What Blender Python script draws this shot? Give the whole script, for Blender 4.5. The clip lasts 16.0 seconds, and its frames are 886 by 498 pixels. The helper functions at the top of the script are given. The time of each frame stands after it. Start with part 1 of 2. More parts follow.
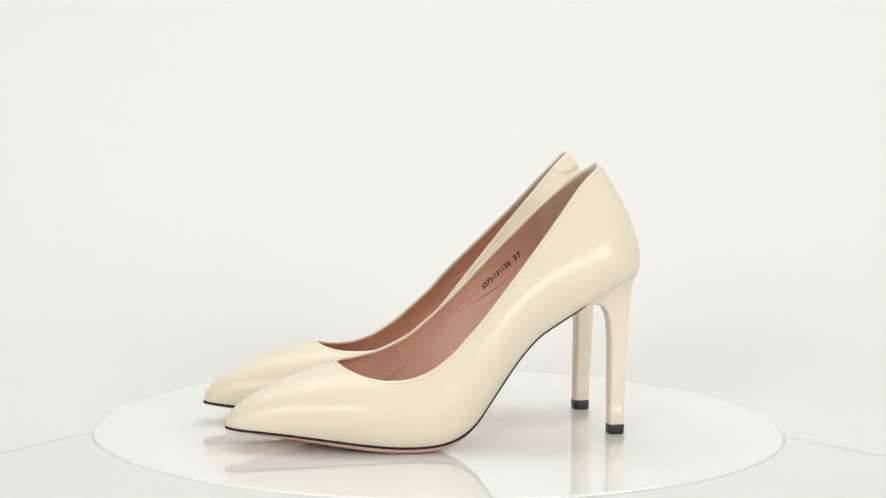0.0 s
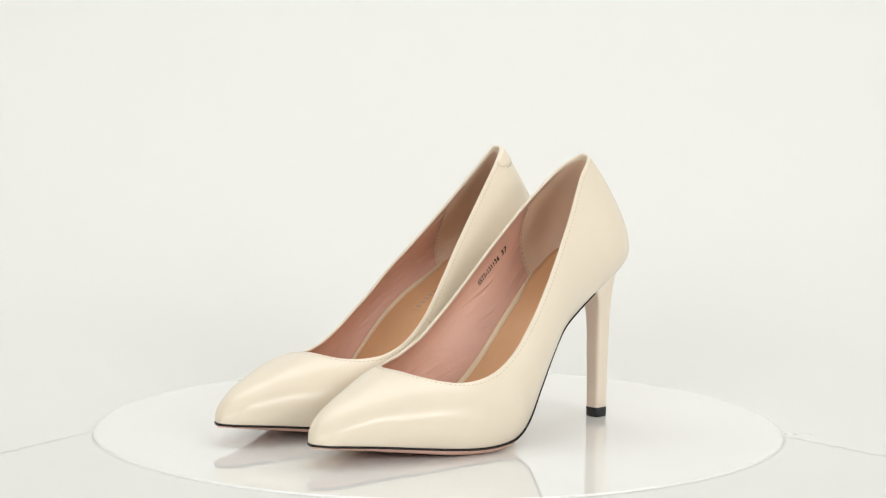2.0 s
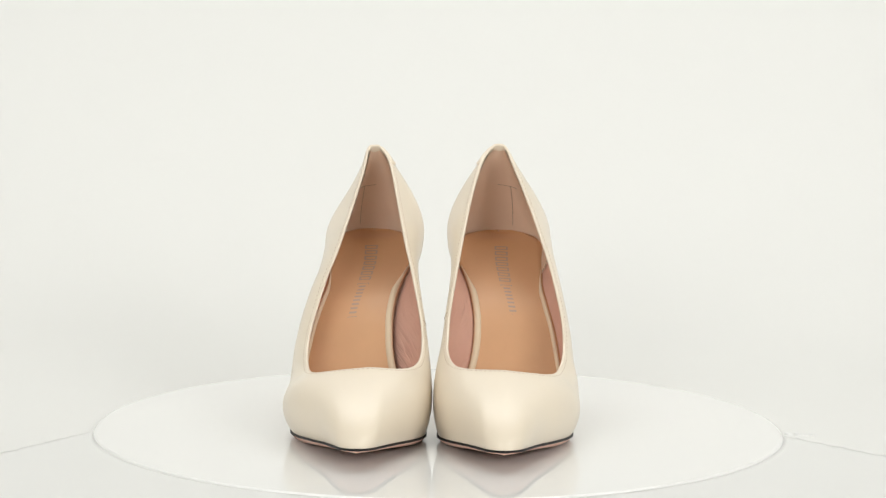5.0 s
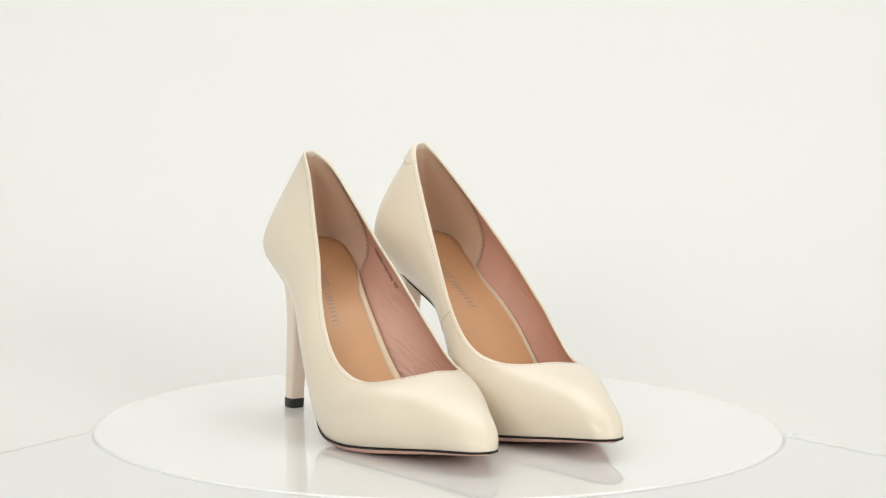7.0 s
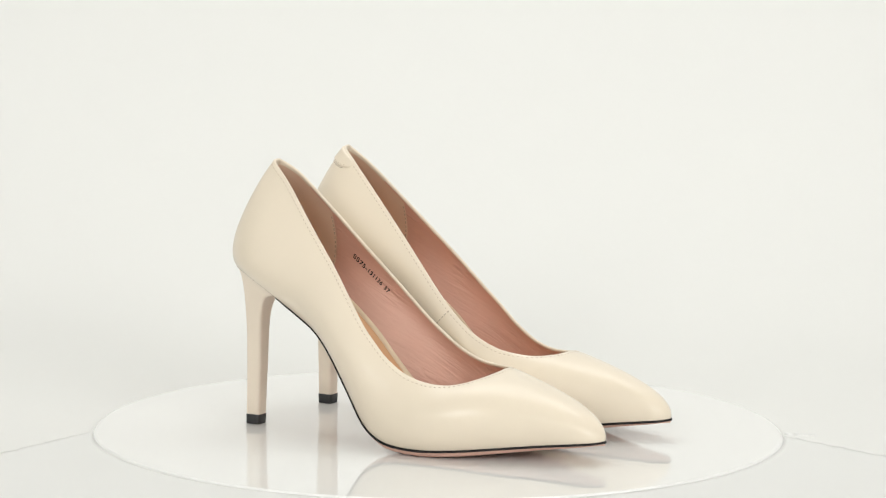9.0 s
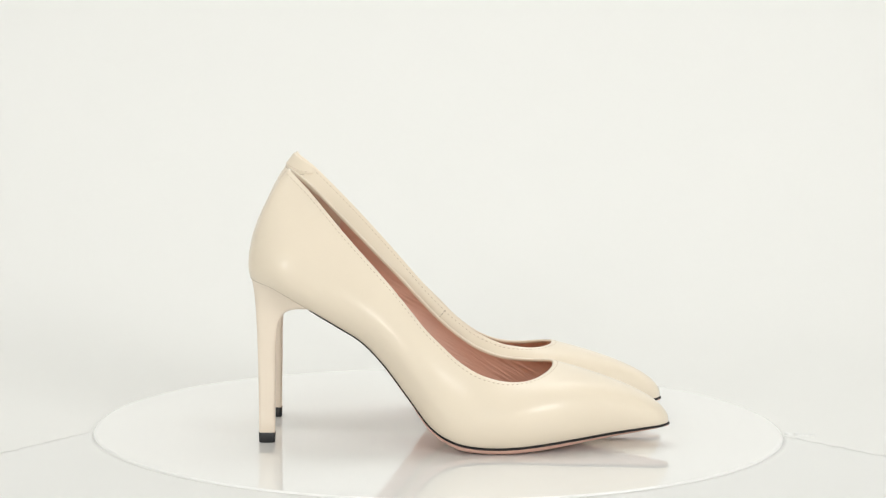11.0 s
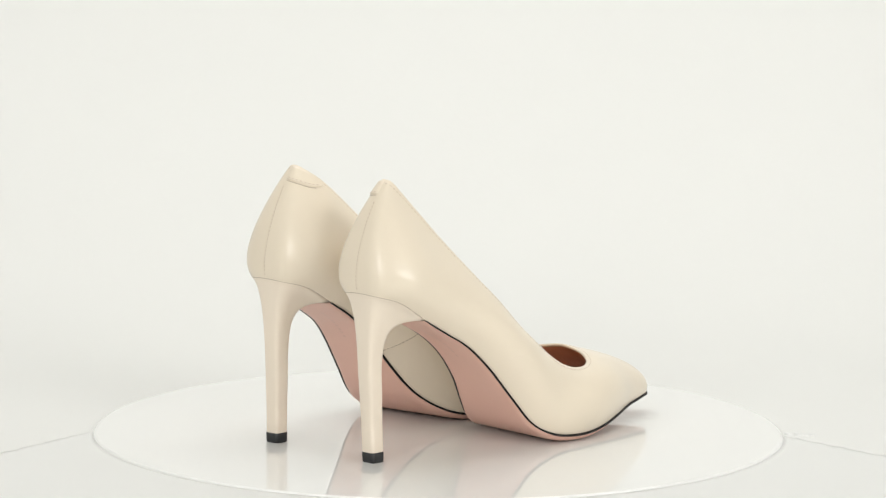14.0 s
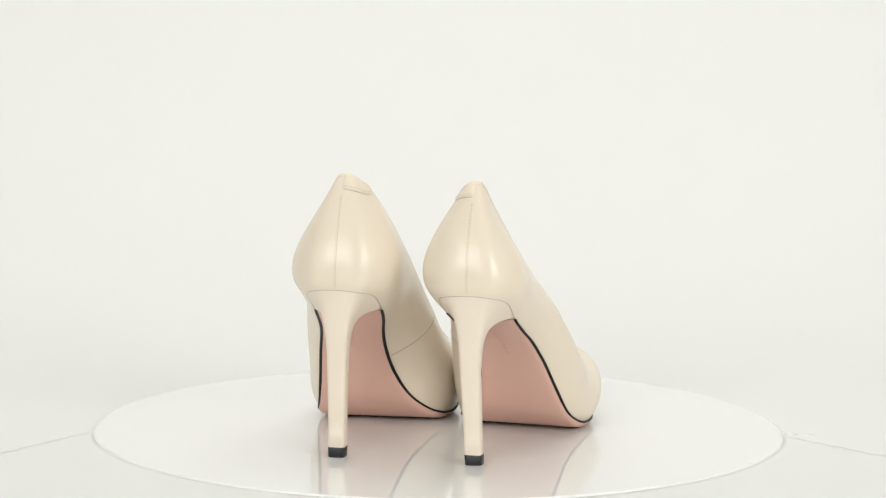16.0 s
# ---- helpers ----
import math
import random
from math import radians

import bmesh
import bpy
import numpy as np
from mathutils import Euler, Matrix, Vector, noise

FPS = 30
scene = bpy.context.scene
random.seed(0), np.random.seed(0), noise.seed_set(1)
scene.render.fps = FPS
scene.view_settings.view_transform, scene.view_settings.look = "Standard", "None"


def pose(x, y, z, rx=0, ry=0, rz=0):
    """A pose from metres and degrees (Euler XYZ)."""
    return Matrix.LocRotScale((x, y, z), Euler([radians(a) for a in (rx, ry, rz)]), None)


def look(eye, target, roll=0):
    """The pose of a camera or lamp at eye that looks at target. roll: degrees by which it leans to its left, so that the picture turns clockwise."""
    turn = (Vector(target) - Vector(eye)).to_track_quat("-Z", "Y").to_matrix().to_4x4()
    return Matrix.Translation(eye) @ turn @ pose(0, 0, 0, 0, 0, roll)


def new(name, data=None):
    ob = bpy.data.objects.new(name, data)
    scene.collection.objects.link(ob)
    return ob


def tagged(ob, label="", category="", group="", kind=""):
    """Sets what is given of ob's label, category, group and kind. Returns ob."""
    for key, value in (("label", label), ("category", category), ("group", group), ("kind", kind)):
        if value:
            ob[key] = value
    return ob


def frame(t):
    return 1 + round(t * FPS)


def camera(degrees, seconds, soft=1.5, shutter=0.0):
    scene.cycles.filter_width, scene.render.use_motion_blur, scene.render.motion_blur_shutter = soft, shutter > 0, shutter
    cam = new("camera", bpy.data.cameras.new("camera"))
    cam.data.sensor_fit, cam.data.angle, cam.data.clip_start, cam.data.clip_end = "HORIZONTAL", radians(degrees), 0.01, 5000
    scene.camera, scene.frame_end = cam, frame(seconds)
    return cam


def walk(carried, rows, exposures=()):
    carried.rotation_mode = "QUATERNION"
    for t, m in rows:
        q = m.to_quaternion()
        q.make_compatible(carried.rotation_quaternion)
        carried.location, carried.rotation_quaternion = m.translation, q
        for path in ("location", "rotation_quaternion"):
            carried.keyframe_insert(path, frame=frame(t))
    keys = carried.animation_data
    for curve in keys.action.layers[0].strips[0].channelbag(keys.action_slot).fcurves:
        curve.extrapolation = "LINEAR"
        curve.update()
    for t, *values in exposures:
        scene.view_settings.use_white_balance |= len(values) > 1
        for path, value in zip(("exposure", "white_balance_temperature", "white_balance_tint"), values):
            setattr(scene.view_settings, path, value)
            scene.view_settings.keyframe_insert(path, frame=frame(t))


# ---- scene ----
# A pair of cream pumps turning on a white round turntable before a fixed camera.
SECONDS = 16.0
SPIN = 15.2                     # degrees a second, counter-clockwise from above
DISC_R = 0.19
EYE = Vector((0.0, -1.861, 0.359))
AIM = Vector((0.00091, 0.9904, -0.13803))

cam = camera(14.73, SECONDS, soft=1.25)
walk(cam, [(0, look(EYE, EYE + 2 * AIM, 0.5)), (SECONDS, look(EYE, EYE + 2 * AIM, 0.5))])

# ---- light ----
scene.view_settings.exposure = -0.45
world = bpy.data.worlds.new("studio_air")
world.use_nodes = True
world.node_tree.nodes["Background"].inputs["Color"].default_value = (0.985, 0.99, 0.962, 1)
world.node_tree.nodes["Background"].inputs["Strength"].default_value = 0.3
scene.world = world


def softbox(name, eye, target, width, height, watts, colour):
    data = bpy.data.lights.new(name, "AREA")
    data.shape, data.size, data.size_y = "RECTANGLE", width, height
    data.energy, data.color = watts, colour
    ob = new(name, data)
    ob.matrix_world = look(eye, target)
    return ob


LAMP = (0.98, 0.985, 0.975)
softbox("overhead_softbox", (0.0, 0.40, 1.15), (0, 0.06, 0.05), 1.4, 0.6, 8.6, LAMP)
softbox("camera_right_softbox", (1.24, -1.50, 0.76), (0, 0, 0.09), 1.0, 0.5, 20, LAMP)
softbox("camera_left_softbox", (-0.85, -2.15, 0.92), (0, 0.1, 0.1), 0.9, 0.7, 20, LAMP)


# ---- materials ----
def material(name, colour, rough=0.5, coat=0.0, coat_rough=0.2, spec=0.5, grain=0.0, grain_scale=1200.0,
             mottle=0.04, mottle_scale=30.0, crease=0.0, crease_scale=(60, 60, 60), sheen=0.0, metallic=0.0):
    """Principled surface with broad colour variation, fine grain relief and optional long creases."""
    m = bpy.data.materials.new(name)
    m.use_nodes = True
    nt = m.node_tree
    b = nt.nodes["Principled BSDF"]
    b.inputs["Roughness"].default_value = rough
    b.inputs["Metallic"].default_value = metallic
    b.inputs["Specular IOR Level"].default_value = spec
    b.inputs["Coat Weight"].default_value = coat
    b.inputs["Coat Roughness"].default_value = coat_rough
    b.inputs["Sheen Weight"].default_value = sheen
    co = nt.nodes.new("ShaderNodeTexCoord")
    n = nt.nodes.new("ShaderNodeTexNoise")
    n.inputs["Scale"].default_value, n.inputs["Detail"].default_value = mottle_scale, 5
    nt.links.new(co.outputs["Object"], n.inputs["Vector"])
    ramp = nt.nodes.new("ShaderNodeMix")
    ramp.data_type = "RGBA"
    lo = [c * (1 - mottle) for c in colour]
    hi = [min(1, c * (1 + mottle)) for c in colour]
    ramp.inputs["A"].default_value, ramp.inputs["B"].default_value = (*lo, 1), (*hi, 1)
    nt.links.new(n.outputs["Fac"], ramp.inputs["Factor"])
    nt.links.new(ramp.outputs["Result"], b.inputs["Base Color"])
    if grain > 0:
        g = nt.nodes.new("ShaderNodeTexNoise")
        g.inputs["Scale"].default_value, g.inputs["Detail"].default_value = grain_scale, 3
        nt.links.new(co.outputs["Object"], g.inputs["Vector"])
        height, under = g.outputs["Fac"], None
        if crease > 0:
            turn = nt.nodes.new("ShaderNodeMapping")
            turn.inputs["Rotation"].default_value = (0, -0.55, 0)
            mp = nt.nodes.new("ShaderNodeMapping")
            mp.inputs["Scale"].default_value = crease_scale
            w = nt.nodes.new("ShaderNodeTexNoise")
            w.inputs["Scale"].default_value, w.inputs["Detail"].default_value = 1.0, 4
            w.inputs["Distortion"].default_value = 0.8
            nt.links.new(co.outputs["Object"], turn.inputs["Vector"])
            nt.links.new(turn.outputs["Vector"], mp.inputs["Vector"])
            where = nt.nodes.new("ShaderNodeTexNoise")      # creases gather in patches
            where.inputs["Scale"].default_value = 26.0
            nt.links.new(co.outputs["Object"], where.inputs["Vector"])
            patch = nt.nodes.new("ShaderNodeMapRange")
            patch.inputs["From Min"].default_value, patch.inputs["From Max"].default_value = 0.44, 0.64
            patch.inputs["To Min"].default_value, patch.inputs["To Max"].default_value = 0.12, crease
            nt.links.new(where.outputs["Fac"], patch.inputs["Value"])
            nt.links.new(mp.outputs["Vector"], w.inputs["Vector"])
            fold = nt.nodes.new("ShaderNodeBump")
            fold.inputs["Distance"].default_value = 0.0028
            nt.links.new(patch.outputs["Result"], fold.inputs["Strength"])
            nt.links.new(w.outputs["Fac"], fold.inputs["Height"])
            under = fold.outputs["Normal"]
        bump = nt.nodes.new("ShaderNodeBump")
        bump.inputs["Strength"].default_value, bump.inputs["Distance"].default_value = grain, 0.0003
        nt.links.new(height, bump.inputs["Height"])
        if under:
            nt.links.new(under, bump.inputs["Normal"])
        nt.links.new(bump.outputs["Normal"], b.inputs["Normal"])
    return m


LEATHER = material("cream_leather", (0.82, 0.72, 0.58), rough=0.40, coat=0.42, coat_rough=0.19, grain=0.06, grain_scale=1500, mottle=0.02)
HEEL = material("cream_heel_wrap", (0.85, 0.745, 0.62), rough=0.42, coat=0.15, coat_rough=0.25, grain=0.04, mottle=0.015)
LINING = material("rose_lining", (0.715, 0.425, 0.33), rough=0.46, grain=0.35, grain_scale=700, mottle=0.10, mottle_scale=45,
                  crease=0.75, crease_scale=(34, 60, 300))
COUNTER = material("beige_counter_lining", (0.76, 0.57, 0.43), rough=0.62, grain=0.2, grain_scale=1800, mottle=0.07)
SOCK = material("tan_insole", (0.66, 0.375, 0.20), rough=0.40, coat=0.07, coat_rough=0.22, grain=0.12, grain_scale=1300, mottle=0.06, mottle_scale=60)
EDGING = material("cream_insole_edging", (0.78, 0.64, 0.46), rough=0.5, grain=0.15)
SOLE = material("pink_sole_leather", (0.76, 0.475, 0.385), rough=0.45, grain=0.15, grain_scale=900, mottle=0.05, mottle_scale=25)
STAMPED = material("worn_sole_stamp", (0.70, 0.43, 0.345), rough=0.35)
BLACK = material("black_sole_edge", (0.014, 0.012, 0.012), rough=0.5, spec=0.25, grain=0.1)
RUBBER = material("black_rubber", (0.02, 0.021, 0.023), rough=0.45, grain=0.2, grain_scale=900)
THREAD = material("beige_thread", (0.60, 0.485, 0.37), rough=0.8, mottle=0.1, mottle_scale=400)
RIDGE = material("cream_seam_ridge", (0.71, 0.60, 0.46), rough=0.6)
GROOVE = material("seam_shadow_thread", (0.43, 0.34, 0.25), rough=0.8)
INK = material("dark_ink", (0.015, 0.012, 0.012), rough=0.7)
FOIL = material("silver_foil", (0.47, 0.345, 0.26), rough=0.42, metallic=0.25)
ACRYLIC = material("white_gloss_acrylic", (0.835, 0.835, 0.82), rough=0.04, spec=0.5, mottle=0.006, mottle_scale=6)
CARD = material("white_card", (0.765, 0.767, 0.75), rough=0.55, grain=0.1, grain_scale=500, mottle=0.012, mottle_scale=9)
PAPER = material("white_backdrop_paper", (0.765, 0.765, 0.744), rough=0.8, grain=0.1, grain_scale=300, mottle=0.012, mottle_scale=2.5)
PLASTER = material("white_studio_paint", (0.84, 0.83, 0.80), rough=0.8, mottle=0.02, mottle_scale=3)


# ---- mesh helpers ----
def mesh_ob(name, verts, faces, mat, parent=None, label="", smooth=True, flip=False):
    me = bpy.data.meshes.new(name)
    fs = [tuple(reversed(f)) for f in faces] if flip else faces
    me.from_pydata([tuple(map(float, v)) for v in verts], [], fs)
    me.validate()
    me.materials.append(mat)
    for p in me.polygons:
        p.use_smooth = smooth
    ob = new(name, me)
    ob.parent = parent
    if label:
        tagged(ob, label)
    return ob


def grid_faces(rows, cols, closed=False, start=0):
    out = []
    for i in range(rows - 1):
        for j in range(cols if closed else cols - 1):
            k = (j + 1) % cols
            out.append((start + i * cols + j, start + i * cols + k, start + (i + 1) * cols + k, start + (i + 1) * cols + j))
    return out


def spline(points, u):
    """Catmull-Rom through the points, u counts points."""
    p = np.asarray(points, float)
    n = len(p)
    u = np.clip(np.asarray(u, float), 0, n - 1)
    i = np.minimum(u.astype(int), n - 2)
    f = (u - i)[:, None]
    a, b, c, d = p[np.maximum(i - 1, 0)], p[i], p[i + 1], p[np.minimum(i + 2, n - 1)]
    a = np.where((i == 0)[:, None], 2 * b - c, a)
    d = np.where((i == n - 2)[:, None], 2 * c - b, d)
    return 0.5 * (2 * b + (c - a) * f + (2 * a - 5 * b + 4 * c - d) * f * f + (3 * b - a - 3 * c + d) * f ** 3)


def closed(outer, inner):
    """One closed ring from the outer and the inner side, which share their ends."""
    return np.concatenate([np.array(outer, float), np.array(inner, float)[-2:0:-1]])


def ring_spline(p, u):
    """Catmull-Rom round a closed ring."""
    n = len(p)
    i = np.floor(u).astype(int) % n
    f = (u - np.floor(u))[:, None]
    a, b, c, d = p[(i - 1) % n], p[i], p[(i + 1) % n], p[(i + 2) % n]
    return 0.5 * (2 * b + (c - a) * f + (2 * a - 5 * b + 4 * c - d) * f * f + (3 * b - a - 3 * c + d) * f ** 3)


def unit(v):
    return v / np.maximum(np.linalg.norm(v, axis=-1, keepdims=True), 1e-9)


# ---- the setting ----
def build_setting():
    # paper sweep: flat, then a quarter bend, then upright
    prof = [(-1.05, -0.0027), (0.24, -0.0027)]
    for k in range(1, 25):
        a = math.pi / 2 * k / 24
        prof.append((0.24 + 0.42 * math.sin(a), -0.0027 + 0.42 * (1 - math.cos(a))))
    prof.append((0.66, 1.66))
    verts, n = [], len(prof)
    for x in np.linspace(-1.4, 1.4, 9):
        for y, z in prof:
            verts.append((x, y, z))
    sweep = mesh_ob("backdrop", verts, grid_faces(9, n), PAPER)
    m = sweep.modifiers.new("thickness", "SOLIDIFY")
    m.thickness, m.offset = 0.004, 1
    tagged(sweep, "white paper sweep curving up behind the turntable", "backdrop", kind="structure")

    # white card round the front half of the disc, cut out to its circle
    path = [(-0.75, -0.80), (-0.75, -0.98), (0.75, -0.98), (0.75, -0.62)]
    reach = [0.0, 0.18, 1.68, 2.04]
    a0, a1 = radians(183.0), radians(358.5)
    steps = [0.0, 0.004] + [0.01 + 0.99 * (k / 130) ** 1.3 for k in range(131)]
    verts = []
    for k in range(97):
        a = a0 + (a1 - a0) * k / 96
        xi, yi = (DISC_R - 0.0004) * math.cos(a), (DISC_R - 0.0004) * math.sin(a)
        d = reach[-1] * k / 96
        xo, yo = (float(np.interp(d, reach, [p[i] for p in path])) for i in (0, 1))
        for f in steps:
            z = -0.0024 + 0.0010 * min(1.0, min(k, 96 - k) / 12)     # lies almost flat at its two ends
            z += 0.0003 * math.sin(9 * xi / DISC_R + 5 * f) * f
            ragged = 0.0045 * noise.noise((xi * 9, f * 160, 0.3)) if k in (0, 96) and f > 0.01 else 0.0
            verts.append((xi + (xo - xi) * f, yi + (yo - yi) * f + ragged, z))
    card = mesh_ob("surround_card", verts, grid_faces(97, 133), CARD, flip=True)
    m = card.modifiers.new("thickness", "SOLIDIFY")
    m.thickness, m.offset = 0.0006, -1
    tagged(card, "white card cut to the disc with rough edges", "card", kind="structure")

    # torn lip of the card where it meets the disc
    verts, n = [], 15
    for i in range(n):
        x = DISC_R + 0.0012 + 0.0165 * i / (n - 1)
        half = 0.0016 * math.sin(math.pi * (i + 0.6) / n) + 0.0007 * noise.noise((i * 0.9, 2.3, 0.0))
        y = 0.0012 - 0.004 * i / (n - 1) + 0.0009 * noise.noise((i * 0.7, 8.1, 0.0))
        lift = 0.0006 * math.sin(math.pi * i / (n - 1)) + 0.0004 * noise.noise((i * 1.3, 5.5, 0.0))
        verts += [(x, y - half, -0.0032), (x, y, -0.0019 + lift), (x, y + half, -0.0016 + lift), (x, y + half, -0.0032)]
    mesh_ob("torn_lip", verts, grid_faces(n, 4), CARD, card, "torn white fibres", smooth=False)

    # plain studio room, out of view; its white walls stand close to bounce more light
    def slab(name, lo, hi):
        (x0, y0, z0), (x1, y1, z1) = lo, hi
        v = [(x, y, z) for x in (x0, x1) for y in (y0, y1) for z in (z0, z1)]
        f = [(0, 1, 3, 2), (4, 6, 7, 5), (0, 4, 5, 1), (2, 3, 7, 6), (0, 2, 6, 4), (1, 5, 7, 3)]
        return tagged(mesh_ob(name, v, f, PLASTER, smooth=False), kind="structure")
    slab("floor", (-1.6, -2.7, -0.92), (1.6, 0.95, -0.82))
    slab("ceiling", (-1.6, -2.7, 1.75), (1.6, 0.95, 1.85))
    slab("wall_north", (-1.6, 0.85, -0.82), (1.6, 0.95, 1.75))
    slab("wall_south", (-1.6, -2.7, -0.82), (1.6, -2.6, 1.75))
    slab("wall_west", (-1.6, -2.6, -0.82), (-1.5, 0.85, 1.75))
    slab("wall_east", (1.5, -2.6, -0.82), (1.6, 0.85, 1.75))


def build_table():
    root = tagged(new("product_table"), "white shooting table under the paper sweep", "table")
    x0, x1, y0, y1 = -0.9, 0.9, -0.95, 0.64
    v = [(x, y, z) for x in (x0, x1) for y in (y0, y1) for z in (-0.05, -0.0068)]
    f = [(0, 1, 3, 2), (4, 6, 7, 5), (0, 4, 5, 1), (2, 3, 7, 6), (0, 2, 6, 4), (1, 5, 7, 3)]
    mesh_ob("tabletop", v, f, PLASTER, root, smooth=False)
    for sx in (x0 + 0.05, x1 - 0.05):
        for sy in (y0 + 0.05, y1 - 0.05):
            v = [(sx + a * 0.025, sy + b * 0.025, z) for a in (-1, 1) for b in (-1, 1) for z in (-0.82, -0.05)]
            mesh_ob("leg", v, f, PLASTER, root, smooth=False)
    return root


def lathe(name, prof, n, mat, parent):
    """A round part from (radius, height) pairs; a radius of 0 closes it."""
    verts, faces, rings = [], [], []
    for r, z in prof:
        if r == 0:
            rings.append([len(verts)] * n)
            verts.append((0, 0, z))
        else:
            rings.append(list(range(len(verts), len(verts) + n)))
            verts += [(r * math.cos(2 * math.pi * j / n), r * math.sin(2 * math.pi * j / n), z) for j in range(n)]
    for a, b in zip(rings[:-1], rings[1:]):
        for j in range(n):
            k = (j + 1) % n
            face = []
            for v in (a[j], b[j], b[k], a[k]):
                if v not in face:
                    face.append(v)
            faces.append(tuple(face))
    return mesh_ob(name, verts, faces, mat, parent)


def build_turntable():
    root = tagged(new("turntable"), "glossy white acrylic turntable disc with rounded rim", "turntable")
    edge = DISC_R - 0.0030
    lathe("platter", [(0, 0.0), (DISC_R * 0.5, 0.0), (edge, 0.0)], 160, ACRYLIC, root)
    prof = [(edge, 0.0)]
    for k in range(1, 9):
        a = math.pi / 2 * k / 8
        prof.append((edge + 0.0030 * math.sin(a), -0.0022 * (1 - math.cos(a))))
    lathe("rim", prof + [(DISC_R, -0.0030)], 160, ACRYLIC, root)
    lathe("base", [(DISC_R - 0.001, -0.0030), (0.16, -0.0034), (0, -0.0034)], 160, ACRYLIC, root)
    return root


# ---- the shoes: x runs from the heel tip to the toe, y to the inner side, z up; millimetres ----
FEATHER_OUT = [(-9, 0, 90), (-7, -11.3, 89), (4, -18.3, 85.2), (21, -18.5, 75.2), (38, -20, 65.6), (51, -22.5, 57.7),
               (63, -26, 45.8), (75.8, -29.5, 29.3), (88, -33, 14), (99.6, -36.5, 7.2), (112, -38.5, 4.7), (128, -38.5, 4.3),
               (145, -34.5, 5.3), (165, -27, 7.3), (185, -18, 9.3), (203, -11.9, 11), (212.2, -7.8, 11.8), (216.5, 0, 12.1)]
FEATHER_IN = [(-9, 0, 90), (-7, 11.3, 89), (4, 18.3, 85.7), (21, 18.2, 76.6), (38, 15.5, 68), (51, 12.2, 60),
              (63, 10.5, 49.5), (75, 12, 35), (87, 17.5, 20), (99, 25, 10.5), (112, 31.5, 5.5), (128, 34, 4.3),
              (145, 32.8, 5.3), (165, 27.5, 7.3), (185, 18.5, 9.3), (203, 11.5, 11), (212, 7.5, 11.8), (216.5, 0, 12.1)]
# top edges: the upright shoe, then the leaning one
TOP_OUT = [(12.0, 0.0, 149.2), (13.4, -4.4, 147.0), (24.4, -8.8, 137.5), (41.7, -17.3, 117.8), (59.5, -24.7, 97.8), (71.8, -29.2, 84),
           (84.2, -32.7, 70.1), (93.3, -34.5, 60.9), (101.2, -35.1, 52.8), (110.1, -34.8, 45.8), (117.9, -33.5, 41.6), (126.9, -31.4, 39.1),
           (135.9, -28.6, 38.7), (144.0, -24.0, 39.7), (150.1, -16.5, 41.4), (153.7, -8.5, 42.8), (155.2, -1.5, 43.8), (155.6, 3, 44)]
TOP_IN = [(12.0, 0.0, 149.2), (13.8, 5.4, 147.6), (24.2, 11.2, 140.0), (42.4, 17.0, 122.6), (60.7, 21.4, 103.4), (72.7, 24.1, 90.2),
          (84.3, 26.6, 77.2), (93.1, 28.3, 68.1), (101.0, 29.3, 60.9), (109.9, 29.7, 53.9), (117.9, 30.0, 49.6), (126.7, 29.1, 46.1),
          (135.7, 27.2, 44.4), (143.8, 24.1, 43.5), (150.0, 19.3, 43.6), (153.7, 13.0, 43.8), (155.2, 7.7, 44), (155.6, 3, 44)]
LEANING_TOP_OUT = [(10.9, 0.5, 147.7), (12.6, -3.7, 145.8), (23.1, -6.1, 135.0), (41.7, -12.7, 113.7), (60.1, -19.4, 94.0), (72.2, -24.9, 80.6),
                   (84.1, -29.4, 66.29), (93.1, -32, 57.58), (101.1, -33.5, 50.29), (110.2, -33.8, 44.1), (118.2, -33.0, 40.6), (127.2, -31.7, 38.5),
                   (136.1, -29.4, 38.2), (143.8, -25.1, 39.5), (149.6, -17.9, 41.4), (152.9, -10.1, 42.9), (154.2, -3.2, 43.8), (154.5, 1.3, 44.3)]
LEANING_TOP_IN = [(10.9, 0.5, 147.7), (12.5, 5.2, 146.5), (22.3, 10.4, 138.9), (40.7, 15.2, 119.7), (59.5, 19.7, 99.5), (72, 23.4, 86),
                  (84, 26.7, 72.55), (92.9, 28.8, 63.11), (101, 30, 55.9), (110.1, 30.3, 49.3), (118.0, 30.0, 45.3), (126.9, 28.6, 42.6),
                  (135.9, 26.0, 41.8), (143.9, 22.1, 42), (149.9, 16.5, 42.8), (153.0, 10.3, 43.7), (154.2, 5.3, 44.2), (154.5, 1.3, 44.3)]
# how the wall leaves the sole, and how it comes to the top edge
LEAVE = [(-4.5, 0, 12), (-4.8, -9, 12), (2, -20.2, 12.5), (3, -18.5, 12.5), (5, -12, 11), (6, -11, 8),
         (7, -11, 6), (6, -10, 8), (4, -9, 11), (2, -9, 12), (1, -8, 13), (0, -7.5, 14),
         (1, -7, 15), (1, -5.7, 15), (0.5, -4.4, 14.6), (1, -3.5, 13.4), (1.4, -2.5, 12.4), (1.4, 0, 12)]
ARRIVE = [(-15, 0, -17.5), (-11.6, -7.6, -17), (-6, -12.4, -16), (-7, -12, -14), (-7, -11, -11), (-6, -9, -9),
          (-7, -8, -8), (-5, -8, -10), (-3, -8, -12), (-2, -9, -11), (-1, -9, -10), (1, -9, -9),
          (5, -8, -6), (11, -7, -5), (19, -5.2, -5.6), (28, -3.2, -7.4), (35, -2, -8.8), (37, 0, -9.2)]
STATIONS = len(LEAVE)


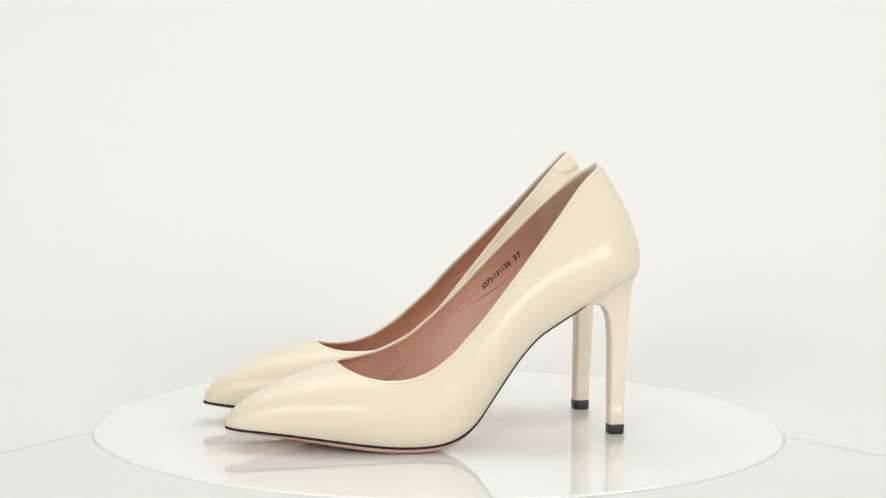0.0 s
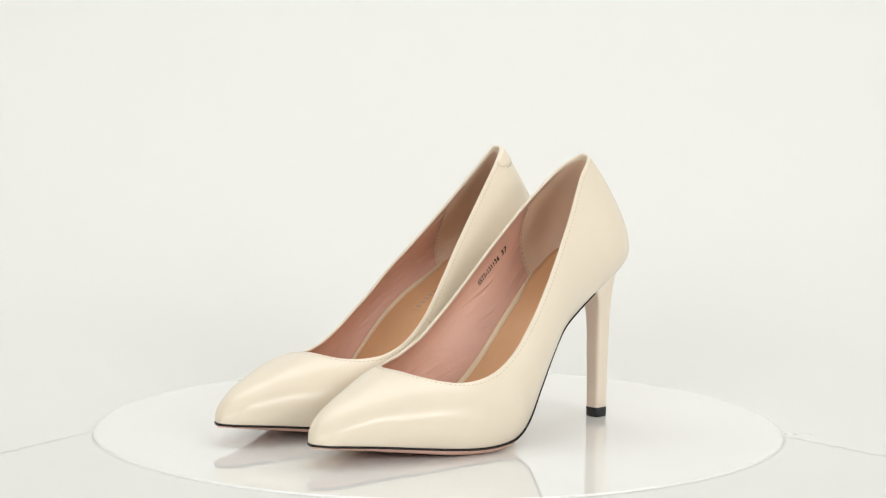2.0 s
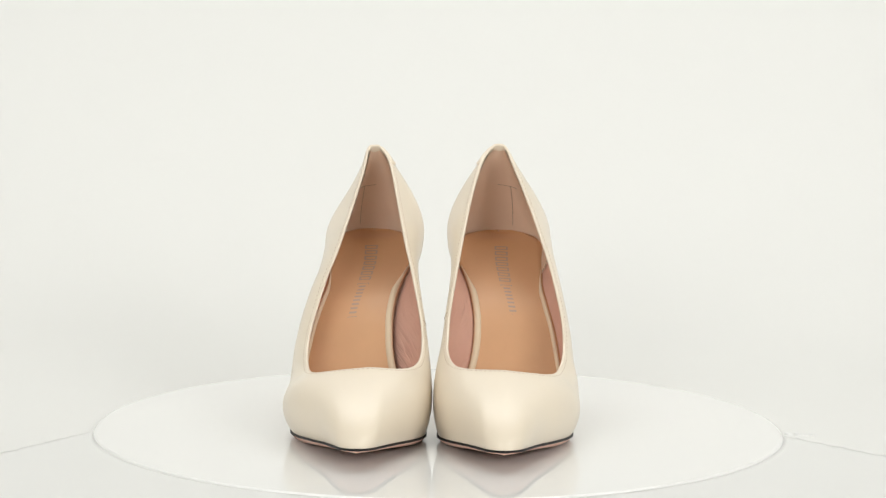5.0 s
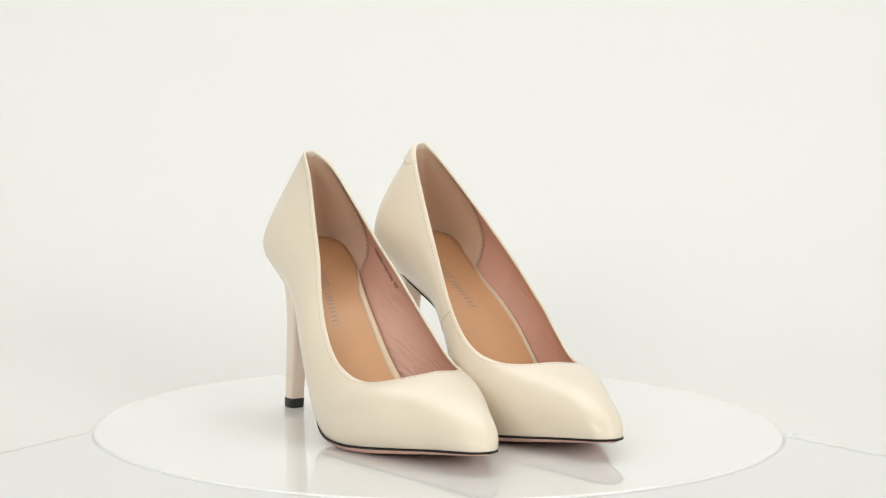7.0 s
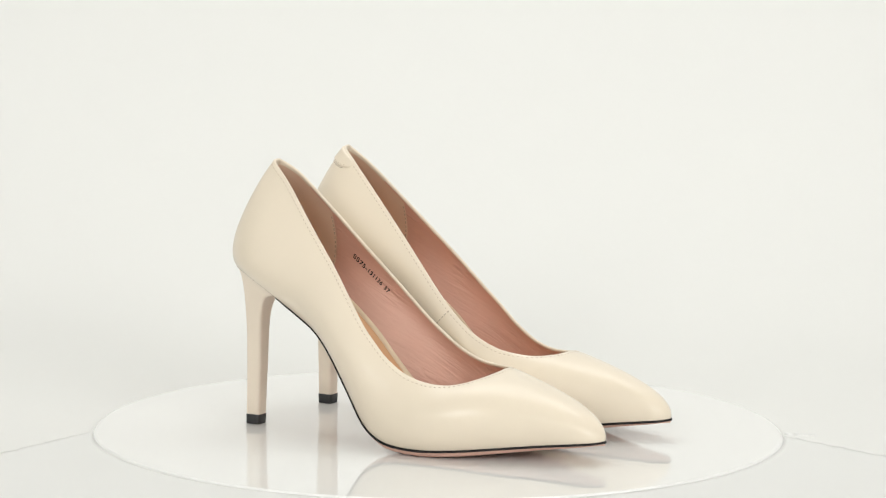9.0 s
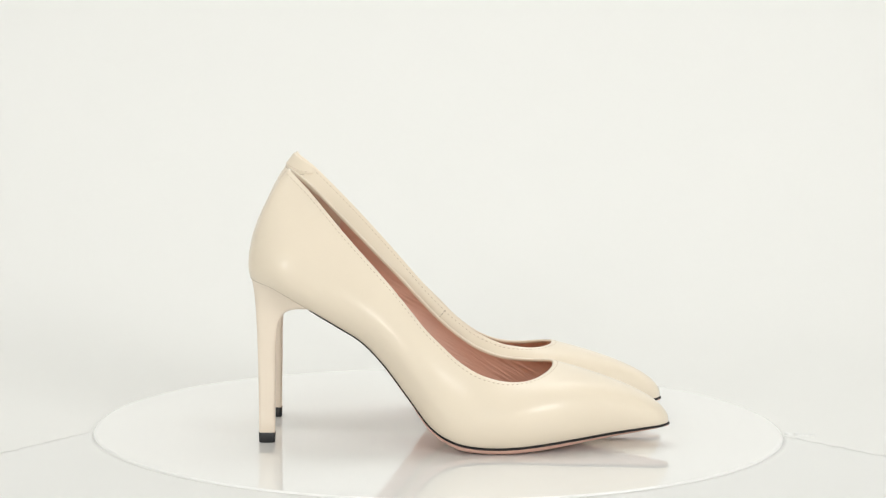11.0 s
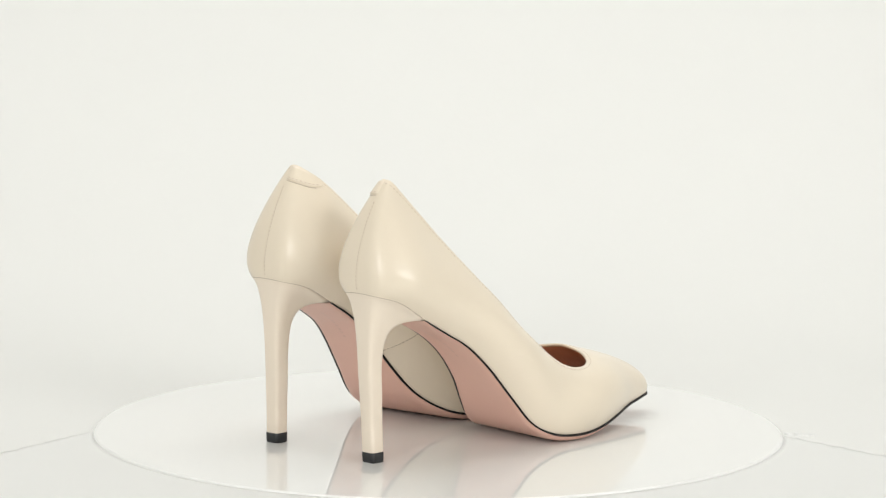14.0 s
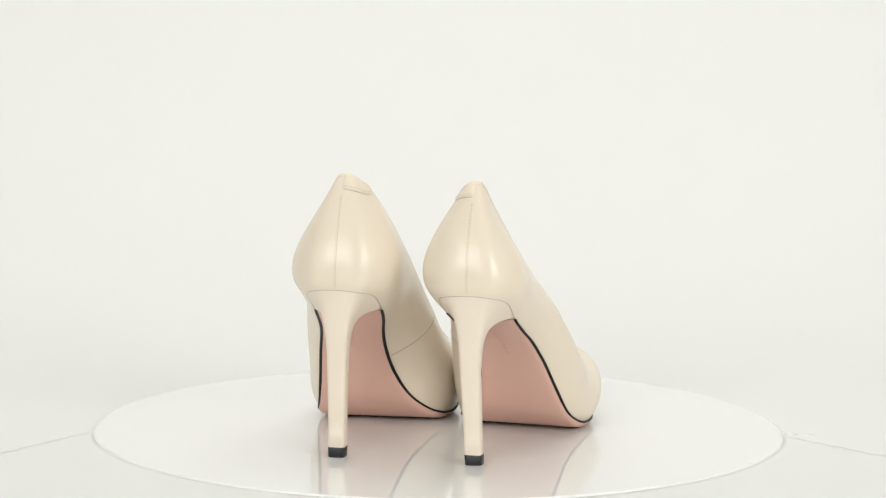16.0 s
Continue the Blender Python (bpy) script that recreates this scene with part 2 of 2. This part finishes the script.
class Last:
    """The shoe's outer form: k along each side (0 back seam, 17 toe), v from the sole to the top edge."""

    def __init__(self, hand):
        self.hand = hand        # +1 right shoe, -1 left shoe (mirrored)
        mir = np.array([1, -1, 1.0])
        k = np.arange(STATIONS)
        slim = mir * np.stack([np.ones(STATIONS), 1 - 0.45 * np.clip(1 - np.abs(k - 10.5) / 3.5, 0, 1), np.ones(STATIONS)], 1)
        tops = (TOP_OUT, TOP_IN) if hand < 0 else (LEANING_TOP_OUT, LEANING_TOP_IN)
        leave, arrive = np.array(LEAVE, float), np.array(ARRIVE, float)
        if hand > 0:            # the leaning shoe's outer side bellies out, and its toe box is fuller
            leave[4:9, 1] -= (2.5, 4, 4, 3.5, 2)
            arrive[1:9, 1] += (4, 6, 2.5, -1, -3.5, -5, -5, -3)
            leave[10:17, 1] -= (1, 2.8, 4.6, 5.8, 5.2, 3.6, 1.5)
            arrive[10:17, 1] -= (1, 3.5, 5.2, 6, 5.5, 4, 1.8)
            arrive[12:17, 2] += (1.2, 2, 2.5, 2.5, 1.5)
        else:
            leave[11:16, 1] -= (1, 1.8, 2.4, 2.4, 1.6)
            arrive[11:16, 1] -= (1, 1.8, 2, 1.8, 1.2)
        self.rings = [closed(FEATHER_OUT, FEATHER_IN), closed(leave, np.array(LEAVE) * slim),
                      closed(arrive, np.array(ARRIVE) * mir), closed(*tops)]

    def ring(self, n):
        """Signed positions round the shoe: outer side negative, from the back seam over the toe and back."""
        k = np.linspace(0, STATIONS - 1, n)
        return np.concatenate([-k, k[::-1][1:]])

    def rails(self, q):
        """The four control points at each signed position: sole edge, leaving, arriving, top edge."""
        q = np.asarray(q, float)
        u = np.where(q < 0, -q, 2 * (STATIONS - 1) - q) % (2 * (STATIONS - 1))
        f, a, b, t = (ring_spline(r, u) for r in self.rings)
        return f, f + a, t + b, t

    def at(self, q, v):
        """Points for arrays q and v of one shape, in metres."""
        q, v = np.asarray(q, float), np.asarray(v, float)
        p0, p1, p2, p3 = self.rails(q.ravel())
        w = v.ravel()[:, None]
        p = (1 - w) ** 3 * p0 + 3 * (1 - w) ** 2 * w * p1 + 3 * (1 - w) * w * w * p2 + w ** 3 * p3
        if self.hand > 0:       # its toe turns slightly outwards
            p[:, 1] -= 1.2 * np.clip((p[:, 0] - 140) / 76, 0, 1) ** 2
        p = p / 1000.0
        p[:, 1] *= self.hand
        return p.reshape(*q.shape, 3)

    def normal(self, q, v):
        q, v = np.asarray(q, float), np.asarray(v, float)
        e = 1e-3
        turn = np.where(np.abs(q) > STATIONS - 1.02, np.sign(q) * (STATIONS - 1.02), q)
        du = self.at(turn + 0.01, v) - self.at(turn - 0.01, v)
        vv = np.clip(v, e, 1 - e)
        dv = self.at(turn, vv + e) - self.at(turn, vv - e)
        return unit(np.cross(dv, du)) * self.hand

    def skin(self, q, v, off):
        """Points lifted off the outer form by off metres (negative: inwards)."""
        return self.at(q, v) + self.normal(q, v) * off


def rods(segments, radius, sides=5):
    """Short rounded stitches: one mesh of thin prisms along the segments (a, b, up)."""
    verts, faces = [], []
    for a, b, up in segments:
        d = unit(b - a)
        x = unit(np.cross(d, up))
        y = np.cross(d, x)
        s = len(verts)
        for f, r in ((0.0, 0.35), (0.18, 1.0), (0.82, 1.0), (1.0, 0.35)):
            for j in range(sides):
                t = 2 * math.pi * j / sides
                verts.append(a + (b - a) * f + radius * r * (math.cos(t) * x + math.sin(t) * y))
        faces += grid_faces(4, sides, True, s)
        faces += [tuple(s + j for j in range(sides))[::-1], tuple(s + 3 * sides + j for j in range(sides))]
    return verts, faces


def stitch_line(last, qs, vs, off, pitch, length, radius):
    """Stitches of one pitch along a path (qs, vs) on the form."""
    pts = last.skin(np.asarray(qs), np.asarray(vs), off)
    nor = last.normal(np.asarray(qs), np.asarray(vs))
    run = np.concatenate([[0], np.cumsum(np.linalg.norm(np.diff(pts, axis=0), axis=1))])
    segs = []
    for d in np.arange(pitch / 2, run[-1] - length, pitch):
        a = np.array([np.interp(d, run, pts[:, i]) for i in range(3)])
        b = np.array([np.interp(d + length, run, pts[:, i]) for i in range(3)])
        n = np.array([np.interp(d, run, nor[:, i]) for i in range(3)])
        segs.append((a, b, n))
    return rods(segs, radius)


def below_edge(last, q, mm):
    """v that lies mm below the top edge at q."""
    a = last.at(q, np.ones_like(q))
    b = last.at(q, np.full_like(q, 0.96))
    d = np.linalg.norm(a - b, axis=-1) * 1000 / 0.04
    return 1 - mm / np.maximum(d, 8)


def build_upper(last, root):
    q = last.ring(150)
    cols = len(q)
    rows = [last.at(q, np.full(cols, v)) for v in np.linspace(0, 1, 30)]
    # rolled top edge: over and down the inside
    n1 = last.normal(q, np.full(cols, 0.995))
    up = unit(last.at(q, np.ones(cols)) - last.at(q, np.full(cols, 0.97)))
    top = rows[-1]
    for a in (45, 90, 135, 180):
        r = 0.0008
        rows.append(top - n1 * r * (1 - math.cos(radians(a))) + up * r * 0.9 * math.sin(radians(a)))
    rows.append(rows[-1] - up * 0.0060 - n1 * 0.0001)
    verts = np.concatenate(rows)
    upper = mesh_ob("upper", verts, grid_faces(len(rows), cols), LEATHER, root, flip=last.hand < 0)

    # stitching under the top edge
    qs = last.ring(500)
    v, f = stitch_line(last, qs, below_edge(last, qs, 1.9), -0.00004, 0.0026, 0.0013, 0.00023)
    mesh_ob("top_stitching", v, f, THREAD, upper, "fine beige thread")
    # back seam
    vs = np.linspace(0.01, 0.835, 60)
    v, f = stitch_line(last, np.full(60, 0.0), vs, -0.00008, 0.0020, 0.0021, 0.00016)
    mesh_ob("back_seam", v, f, RIDGE, upper)
    vs = np.linspace(0.03, 0.82, 60)
    v, f = stitch_line(last, np.full(60, 0.055), vs, 0.00004, 0.0021, 0.0011, 0.0002)
    mesh_ob("back_stitching", v, f, THREAD, upper)
    # seam of the inner side
    vs = np.linspace(0.0, 0.985, 60)
    v, f = stitch_line(last, 6.5 + 0.8 * vs ** 1.3, vs, 0.00003, 0.0023, 0.0018, 0.00022)
    mesh_ob("side_seam", v, f, GROOVE, upper)

    # overlapping tab at the back of the top edge: it starts at the back seam and runs to the inner side
    nu, nv = 34, 16

    def tab_low(f):
        """Height of the tab's lower edge: almost level, then a round corner up to the top edge."""
        bend = max(0.0, (f - 0.68) / 0.32)
        return 0.872 - 0.010 * math.sin(math.pi * min(1.0, f * 1.2)) + 0.118 * (1 - math.sqrt(max(0.0, 1 - bend * bend)))

    q0, q1 = -0.03, 1.95
    qv, lift = [], []
    for i in range(nu):
        f = i / (nu - 1)
        for j in range(nv):
            qv.append((q0 + (q1 - q0) * f, tab_low(f) + (0.994 - tab_low(f)) * j / (nv - 1)))
            rim = min(i, nu - 1 - i, j, nv - 1 - j)
            lift.append(-0.0003 if rim == 0 else 0.0008 * min(1.0, 0.25 + i / 6) * (0.75 if rim == 1 else 1.0))
    p = np.array(qv)
    verts = last.at(p[:, 0], p[:, 1]) + last.normal(p[:, 0], p[:, 1]) * np.array(lift)[:, None]
    mesh_ob("back_tab", verts, grid_faces(nu, nv), LEATHER, upper, "overlapping cream leather tab", flip=last.hand > 0)
    # dark beads along the tab's lower edge, coloured as its thin shadow line
    run = np.linspace(0.03, 0.86, 60)
    v, f = stitch_line(last, q0 + (q1 - q0) * run, [tab_low(r) - 0.004 for r in run], 0.00005, 0.0012, 0.0013, 0.00016)
    mesh_ob("tab_edge_shadow", v, f, GROOVE, upper)
    run = np.linspace(0.05, 0.93, 60)
    v, f = stitch_line(last, q0 + (q1 - q0) * run, [tab_low(r) + 0.020 for r in run], 0.0008, 0.0024, 0.0013, 0.0002)
    mesh_ob("tab_stitching", v, f, THREAD, upper)
    return upper


def build_lining(last, root):
    q = last.ring(150)
    cols = len(q)
    vs = np.linspace(0.03, 0.985, 26)
    rows = [last.skin(q, np.full(cols, v), -0.0017) for v in vs]
    verts = np.concatenate(rows)
    mesh_ob("lining", verts, [f for f in grid_faces(len(vs), cols) if abs(q[f[0] % cols]) > 2.3], LINING, root, "creased rose leather lining", flip=last.hand > 0)
    rows = []
    for v in vs:
        qq = np.linspace(-1, 1, 70) * (2.95 + 0.7 * (1 - v))
        rows.append(last.skin(qq, v * (1 - 0.035 * np.exp(-(qq / 0.8) ** 2)), -0.0022))
    mesh_ob("counter_lining", np.concatenate(rows), grid_faces(len(vs), 70), COUNTER, root, "beige suede heel lining", flip=last.hand > 0)
    w = np.linspace(0.2, 0.62, 40)
    v, f = stitch_line(last, np.full(40, -0.55), w, -0.0024, 0.0030, 0.0029, 0.00018)
    mesh_ob("counter_seam", v, f, GROOVE, root)
    v, f = stitch_line(last, np.linspace(0.2, -1.05, 40), np.linspace(0.62, 0.60, 40), -0.0024, 0.0030, 0.0029, 0.00015)
    mesh_ob("counter_seam", v, f, GROOVE, root)
    for s in (-1, 1):
        w = np.linspace(0.12, 0.96, 50)
        v, f = stitch_line(last, s * (2.9 + 0.7 * (1 - w)), w, -0.0025, 0.0028, 0.0019, 0.0002)
        mesh_ob("lining_seam", v, f, GROOVE, root)


SOCK_V = 0.17


def sock_side(last, ks, s, inset):
    """The sock's edge along one wall: higher on the outer side, and in the leaning shoe clear of the inner wall."""
    ks = np.asarray(ks, float)
    mid = np.clip(np.minimum(ks - 3, 15 - ks) / 3, 0, 1)
    v = SOCK_V + ((0.075 if last.hand > 0 else 0.05) * mid if s < 0 else 0 * mid)
    off = inset + (0.0032 * mid if s > 0 and last.hand > 0 else 0 * mid)
    return last.skin(s * ks, v, -off[:, None])


def cross_rows(last, ks, inset, across, lift):
    """Strips from the outer to the inner wall at the positions ks, sagging slightly."""
    a = sock_side(last, ks, -1, inset * 0.6)
    b = sock_side(last, ks, 1, inset)
    rows = []
    for c in across:
        p = a + (b - a) * c
        p[:, 2] += lift
        rows.append(p)
    return rows


def build_insole(last, root):
    ks = np.linspace(0.25, 16.6, 110)
    c = np.linspace(0, 1, 15)
    board = cross_rows(last, ks, 0.0020, c, -0.0016)
    for w, r in zip(c, board):
        r[:, 2] -= 0.0016 * (1 - (2 * w - 1) ** 2)
    mesh_ob("insole_board", np.concatenate(board), grid_faces(len(c), len(ks)), COUNTER, root, flip=last.hand > 0)
    # the sock's seat is round at the back
    rows = cross_rows(last, ks, 0.0024, c, 0.0)
    back = np.clip((ks - 0.25) / 3.0, 0, 1)
    narrow = np.sqrt(np.clip(1 - (1 - back) ** 2.4, 0, 1))[:, None] * 0.96 + 0.04
    centre = (rows[0] + rows[-1]) / 2
    rows = [centre + (r - centre) * narrow for r in rows]
    for w, r in zip(c, rows):
        r[:, 2] -= 0.0016 * (1 - (2 * w - 1) ** 2)
    verts = np.concatenate(rows)
    sock = mesh_ob("insole", verts, grid_faces(len(c), len(ks)), SOCK, root, "tan leather sock", flip=last.hand > 0)
    m = sock.modifiers.new("thickness", "SOLIDIFY")
    m.thickness = 0.0012
    m.offset = 0
    # pale wrapped edge along both sides
    for s in (-1, 1):
        ke = np.linspace(3.4, 15.5, 90)
        a = sock_side(last, ke, s, 0.0024)
        b = sock_side(last, ke, -s, 0.0024)
        d = unit(b - a)
        width = 0.0040 if s > 0 else 0.0024
        rows = []
        for j in range(9):
            t = math.pi * j / 8
            ends = np.clip(np.minimum(ke - 3.3, 15.6 - ke) / 1.2, 0.05, 1.0)[:, None]
            p = a + d * (0.0002 + width * ends * (1 - math.cos(t)) / 2)
            p[:, 2] += 0.0018 * math.sin(t) - 0.0003
            p[:, 0] += 0.0008 * math.sin(t)
            rows.append(p)
        mesh_ob("insole_edging", np.concatenate(rows), grid_faces(9, 90), EDGING, sock, "cream wrapped edge")
    # maker's mark on the seat, as plain shapes: seven open blocks, then a long frame with small bars
    def on_sock(k, w):
        k, w = np.asarray(k, float), np.asarray(w, float)
        a = sock_side(last, k, -1, 0.0024 * 0.6)
        b = sock_side(last, k, 1, 0.0024)
        p = a + (b - a) * w[:, None]
        p[:, 2] += 0.0008 - 0.0016 * (1 - (2 * w - 1) ** 2)
        return p

    def mark(k0, k1, w0, w1, stroke_k, stroke_w):
        """A rectangle on the sock; with strokes given, only its outline."""
        outer = [(k0, w0), (k1, w0), (k1, w1), (k0, w1)]
        if not stroke_k:
            p = on_sock(*zip(*outer))
            faces = [(0, 1, 2, 3)]
        else:
            inner = [(k0 + stroke_k, w0 + stroke_w), (k1 - stroke_k, w0 + stroke_w),
                     (k1 - stroke_k, w1 - stroke_w), (k0 + stroke_k, w1 - stroke_w)]
            p = on_sock(*zip(*(outer + inner)))
            faces = [(i, (i + 1) % 4, 4 + (i + 1) % 4, 4 + i) for i in range(4)]
        mesh_ob("foil_mark", p, faces, FOIL, sock, flip=last.hand < 0)

    for i in range(7):
        k = 2.30 + 0.235 * i
        mark(k, k + 0.165, 0.405, 0.555, 0.038, 0.02)
    mark(4.03, 5.65, 0.405, 0.555, 0.025, 0.011)
    for i in range(8):
        k = 4.16 + 0.18 * i
        mark(k, k + 0.08, 0.435, 0.525, 0, 0)


def sole_frame(last, ks):
    """Both feather edges, the way across and the downward normal at the positions ks."""
    a, b = last.at(-ks, np.zeros(len(ks))), last.at(ks, np.zeros(len(ks)))
    mid = (a + b) / 2
    tan = unit(np.gradient(mid, axis=0))
    across = unit(b - a)
    across[-1] = across[-2]
    down = unit(np.cross(tan, np.array([0, 1.0, 0])))
    down = np.where(down[:, 2:3] > 0, -down, down)
    return a, b, across, down


def build_sole(last, root):
    ks = np.concatenate([np.linspace(3.1, 16, 120), np.linspace(16.02, 17, 24)])
    a, b, across, down = sole_frame(last, ks)
    k01 = np.clip((ks - 7.2) / 2.2, 0, 1)
    pink = (0.0009 + 0.0019 * k01 - 0.0017 * np.clip((ks - 12) / 4, 0, 1))[:, None]
    ink = ((0.0005 + 0.0006 * k01) * np.clip((ks - 2.95) / 0.5, 0.15, 1))[:, None]
    taper = np.clip((17 - ks) / 0.8, 0.0, 1.0)[:, None]

    def shell(profile):
        """Cross profile: (distance in from the edge, distance down), from the outer edge to the inner edge."""
        rows = []
        for i, (inn, dn) in enumerate(profile):
            rows.append(a + across * inn * taper + down * dn)
        for inn, dn in reversed(profile):
            rows.append(b - across * inn * taper + down * dn)
        return rows

    # black-inked edge
    rows = [shell([(0.0002, -0.0002), (-0.0007, 0.0001), (-0.0007, ink), (0.0010, ink + 0.0001)])]
    rows = rows[0]
    n = len(ks)
    edge = [np.concatenate([rows[i], rows[7 - i][::-1]]) for i in range(4)]
    fwd = unit(np.array([1.0, 0, 0]))
    for r, o in zip(edge, (0.0, 0.0007, 0.0007, -0.0008)):
        r[n - 12:n + 12] += fwd * o * np.sin(np.linspace(0, math.pi, 24))[:, None]
    mesh_ob("sole_edge", np.concatenate(edge), grid_faces(4, 2 * n), BLACK, root, "black inked edge", flip=last.hand > 0)
    tuck = (0.0010 * (1 - k01) + 0.0011 * np.clip((ks - 12) / 3, 0, 1))[:, None]
    prof = [(tuck - 0.0002, ink), (0.0008 + tuck, ink + pink * 0.5), (0.0027 + tuck, ink + pink * 0.9), (0.0060 + tuck, ink + pink)]
    rows = shell(prof)
    mids = [rows[3] + (rows[4] - rows[3]) * f for f in np.linspace(0, 1, 9)[1:-1]]
    rows = rows[:4] + mids + rows[4:]
    v = np.concatenate(rows)
    v[:, 2] = np.maximum(v[:, 2], 0.0)
    mesh_ob("outsole", v, grid_faces(len(rows), n), SOLE, root, "smooth pink leather sole", flip=last.hand < 0)


def build_sole_mark(last, root):
    """Faint unreadable stamping under the arch, as thin bars."""
    for i in range(9):
        ks = np.array([3.9 + 0.22 * i, 3.9 + 0.22 * i + (0.12 if i % 3 else 0.17)])
        ks = np.concatenate([ks, ks + 0.001])
        order = np.argsort(ks)
        a, b, _, down = sole_frame(last, ks[order])
        mid = [a[m] + (b[m] - a[m]) * c + down[m] * 0.00147 for c in (0.47, 0.53) for m in (0, 3)]
        mesh_ob("sole_stamp", mid, [(0, 1, 3, 2)], STAMPED, root)


def build_heel(last, root):
    n = 64
    # outline of the seat: round the back from side to side, then across the breast
    k = np.linspace(3.05, 0, 24)
    seat = np.concatenate([last.at(-k, np.zeros(24)), last.at(k[::-1], np.zeros(24))[1:]])
    front = np.linspace(0, 1, 19)[1:-1, None]
    bow = seat[-1] + (seat[0] - seat[-1]) * front
    bow[:, 0] -= 0.004 * np.sin(math.pi * front[:, 0])
    bow[:, 2] -= 0.0005
    top = np.concatenate([seat, bow])
    n = len(top)
    ang = np.concatenate([np.linspace(-45, -315, len(seat)), np.linspace(45, -45, 19)[1:-1]])
    c, s = np.cos(np.radians(ang)), np.sin(np.radians(ang))
    ease = np.clip((c + 0.5) / 1.3, 0, 1)
    ease = ease * ease * (3 - 2 * ease)
    rad = (np.abs(c) ** 5 + np.abs(s) ** 5) ** (-1 / 5)
    sq = np.stack([c * rad, s * rad * last.hand], 1)

    def stem(z, cx, hx, hy):
        p = np.zeros((n, 3))
        p[:, 0], p[:, 1], p[:, 2] = cx + sq[:, 0] * hx, sq[:, 1] * hy, z
        return p / 1000.0

    rows = [stem(5.4, 0, 4.35, 4.5), stem(20, -0.05, 4.45, 4.6), stem(34, -0.1, 4.7, 4.9)]
    p0 = stem(46, -0.3, 4.9, 5.1)
    p1 = stem(70, -0.6, 5.5, 5.8)
    p1[:, 2] = p0[:, 2] + (top[:, 2] - p0[:, 2]) * (0.85 + 0.122 * ease)
    for w in np.linspace(0, 1, 22):
        pull = (1.0 + 0.8 * ease)[:, None]
        rows.append(((1 - w) ** 2 * p0 + 2 * w * (1 - w) * pull * p1 + w * w * top) / ((1 - w) ** 2 + 2 * w * (1 - w) * pull + w * w))
    inner = top.mean(axis=0) + (top - top.mean(axis=0)) * 0.8
    inner[:, 2] += 0.004
    rows.append(inner)
    verts = np.concatenate(rows)
    faces = grid_faces(len(rows), n, True) + [tuple(range(n))]
    heel = mesh_ob("heel", verts, faces, HEEL, root, "slim cream covered stiletto heel", flip=last.hand > 0)
    # dark beige bead round the seat draws the thin shadow line above the heel
    ring = [seat[m] for m in range(len(seat))]
    segs = [(np.array(a), np.array(b), np.array([0, 0, 1.0])) for a, b in zip(ring[:-1], ring[1:])]
    v, f = rods(segs, 0.00015, 5)
    mesh_ob("heel_seam_shadow", v, f, GROOVE, heel)
    rows = [stem(0.0, 0, 4.0, 4.2), stem(0.3, 0, 4.35, 4.55), stem(5.2, 0, 4.55, 4.7), stem(5.5, 0, 4.3, 4.5)]
    faces = grid_faces(4, n, True) + [tuple(range(n)), tuple(range(3 * n, 4 * n))[::-1]]
    mesh_ob("top_piece", np.concatenate(rows), faces, RUBBER, heel, "black rubber heel tip", flip=last.hand > 0)


def build_stamp(last, root):
    """The printed size code on the inner lining."""
    cu = bpy.data.curves.new("size_print", "FONT")
    cu.body, cu.size, cu.offset, cu.space_character, cu.space_word = "SS75-131136 37", 1.0, 0.032, 1.18, 1.5
    tmp = bpy.data.objects.new("size_print", cu)
    scene.collection.objects.link(tmp)
    me = bpy.data.meshes.new_from_object(tmp.evaluated_get(bpy.context.evaluated_depsgraph_get()))
    bpy.data.objects.remove(tmp)
    co = np.array([v.co[:] for v in me.vertices])
    length = co[:, 0].max()
    f = co[:, 0] / length
    if last.hand < 0:
        f = 1 - f
    k = STAMP[0] + (STAMP[1] - STAMP[0]) * f
    base, tall = STAMP[2], STAMP[3]
    vv = base + co[:, 1] * tall
    p = last.skin(k, vv, -0.00185)
    mesh_ob("size_print", p, [tuple(q.vertices) for q in me.polygons], INK, root, "printed black size code", smooth=False)


STAMP = (3.68, 5.2, 0.665, 0.105)


def build_shoe(hand, lean, label):
    root = tagged(new("high_heel_shoe"), label, "shoe", group="pair of pumps")
    last = Last(hand)
    build_upper(last, root)
    build_lining(last, root)
    build_insole(last, root)
    build_sole(last, root)
    build_sole_mark(last, root)
    build_heel(last, root)
    build_stamp(last, root)
    for ob in root.children_recursive:      # one shoe of the pair stands with its heel leaning inwards
        for v in ob.data.vertices:
            v.co.y += lean * min(v.co.z, 0.05)
    return root


build_setting()
build_table()
turntable = build_turntable()
right_shoe = build_shoe(+1, 0.05, "cream leather stiletto pump, heel leaning slightly, beside its mate")
left_shoe = build_shoe(-1, 0.0, "cream leather stiletto pump with pointed toe, standing upright")


# ---- what moves ----
def motions():
    spots = ((right_shoe, 0.08056, 0.06203, -166.21), (left_shoe, 0.09685, -0.01054, -165.92))
    times = [0.5 * i for i in range(33)]
    walk(turntable, [(t, pose(0, 0, 0, 0, 0, SPIN * t)) for t in times])
    for shoe, x, y, heading in spots:
        walk(shoe, [(t, pose(0, 0, 0, 0, 0, SPIN * t) @ pose(x, y, 0, 0, 0, heading)) for t in times])


motions()
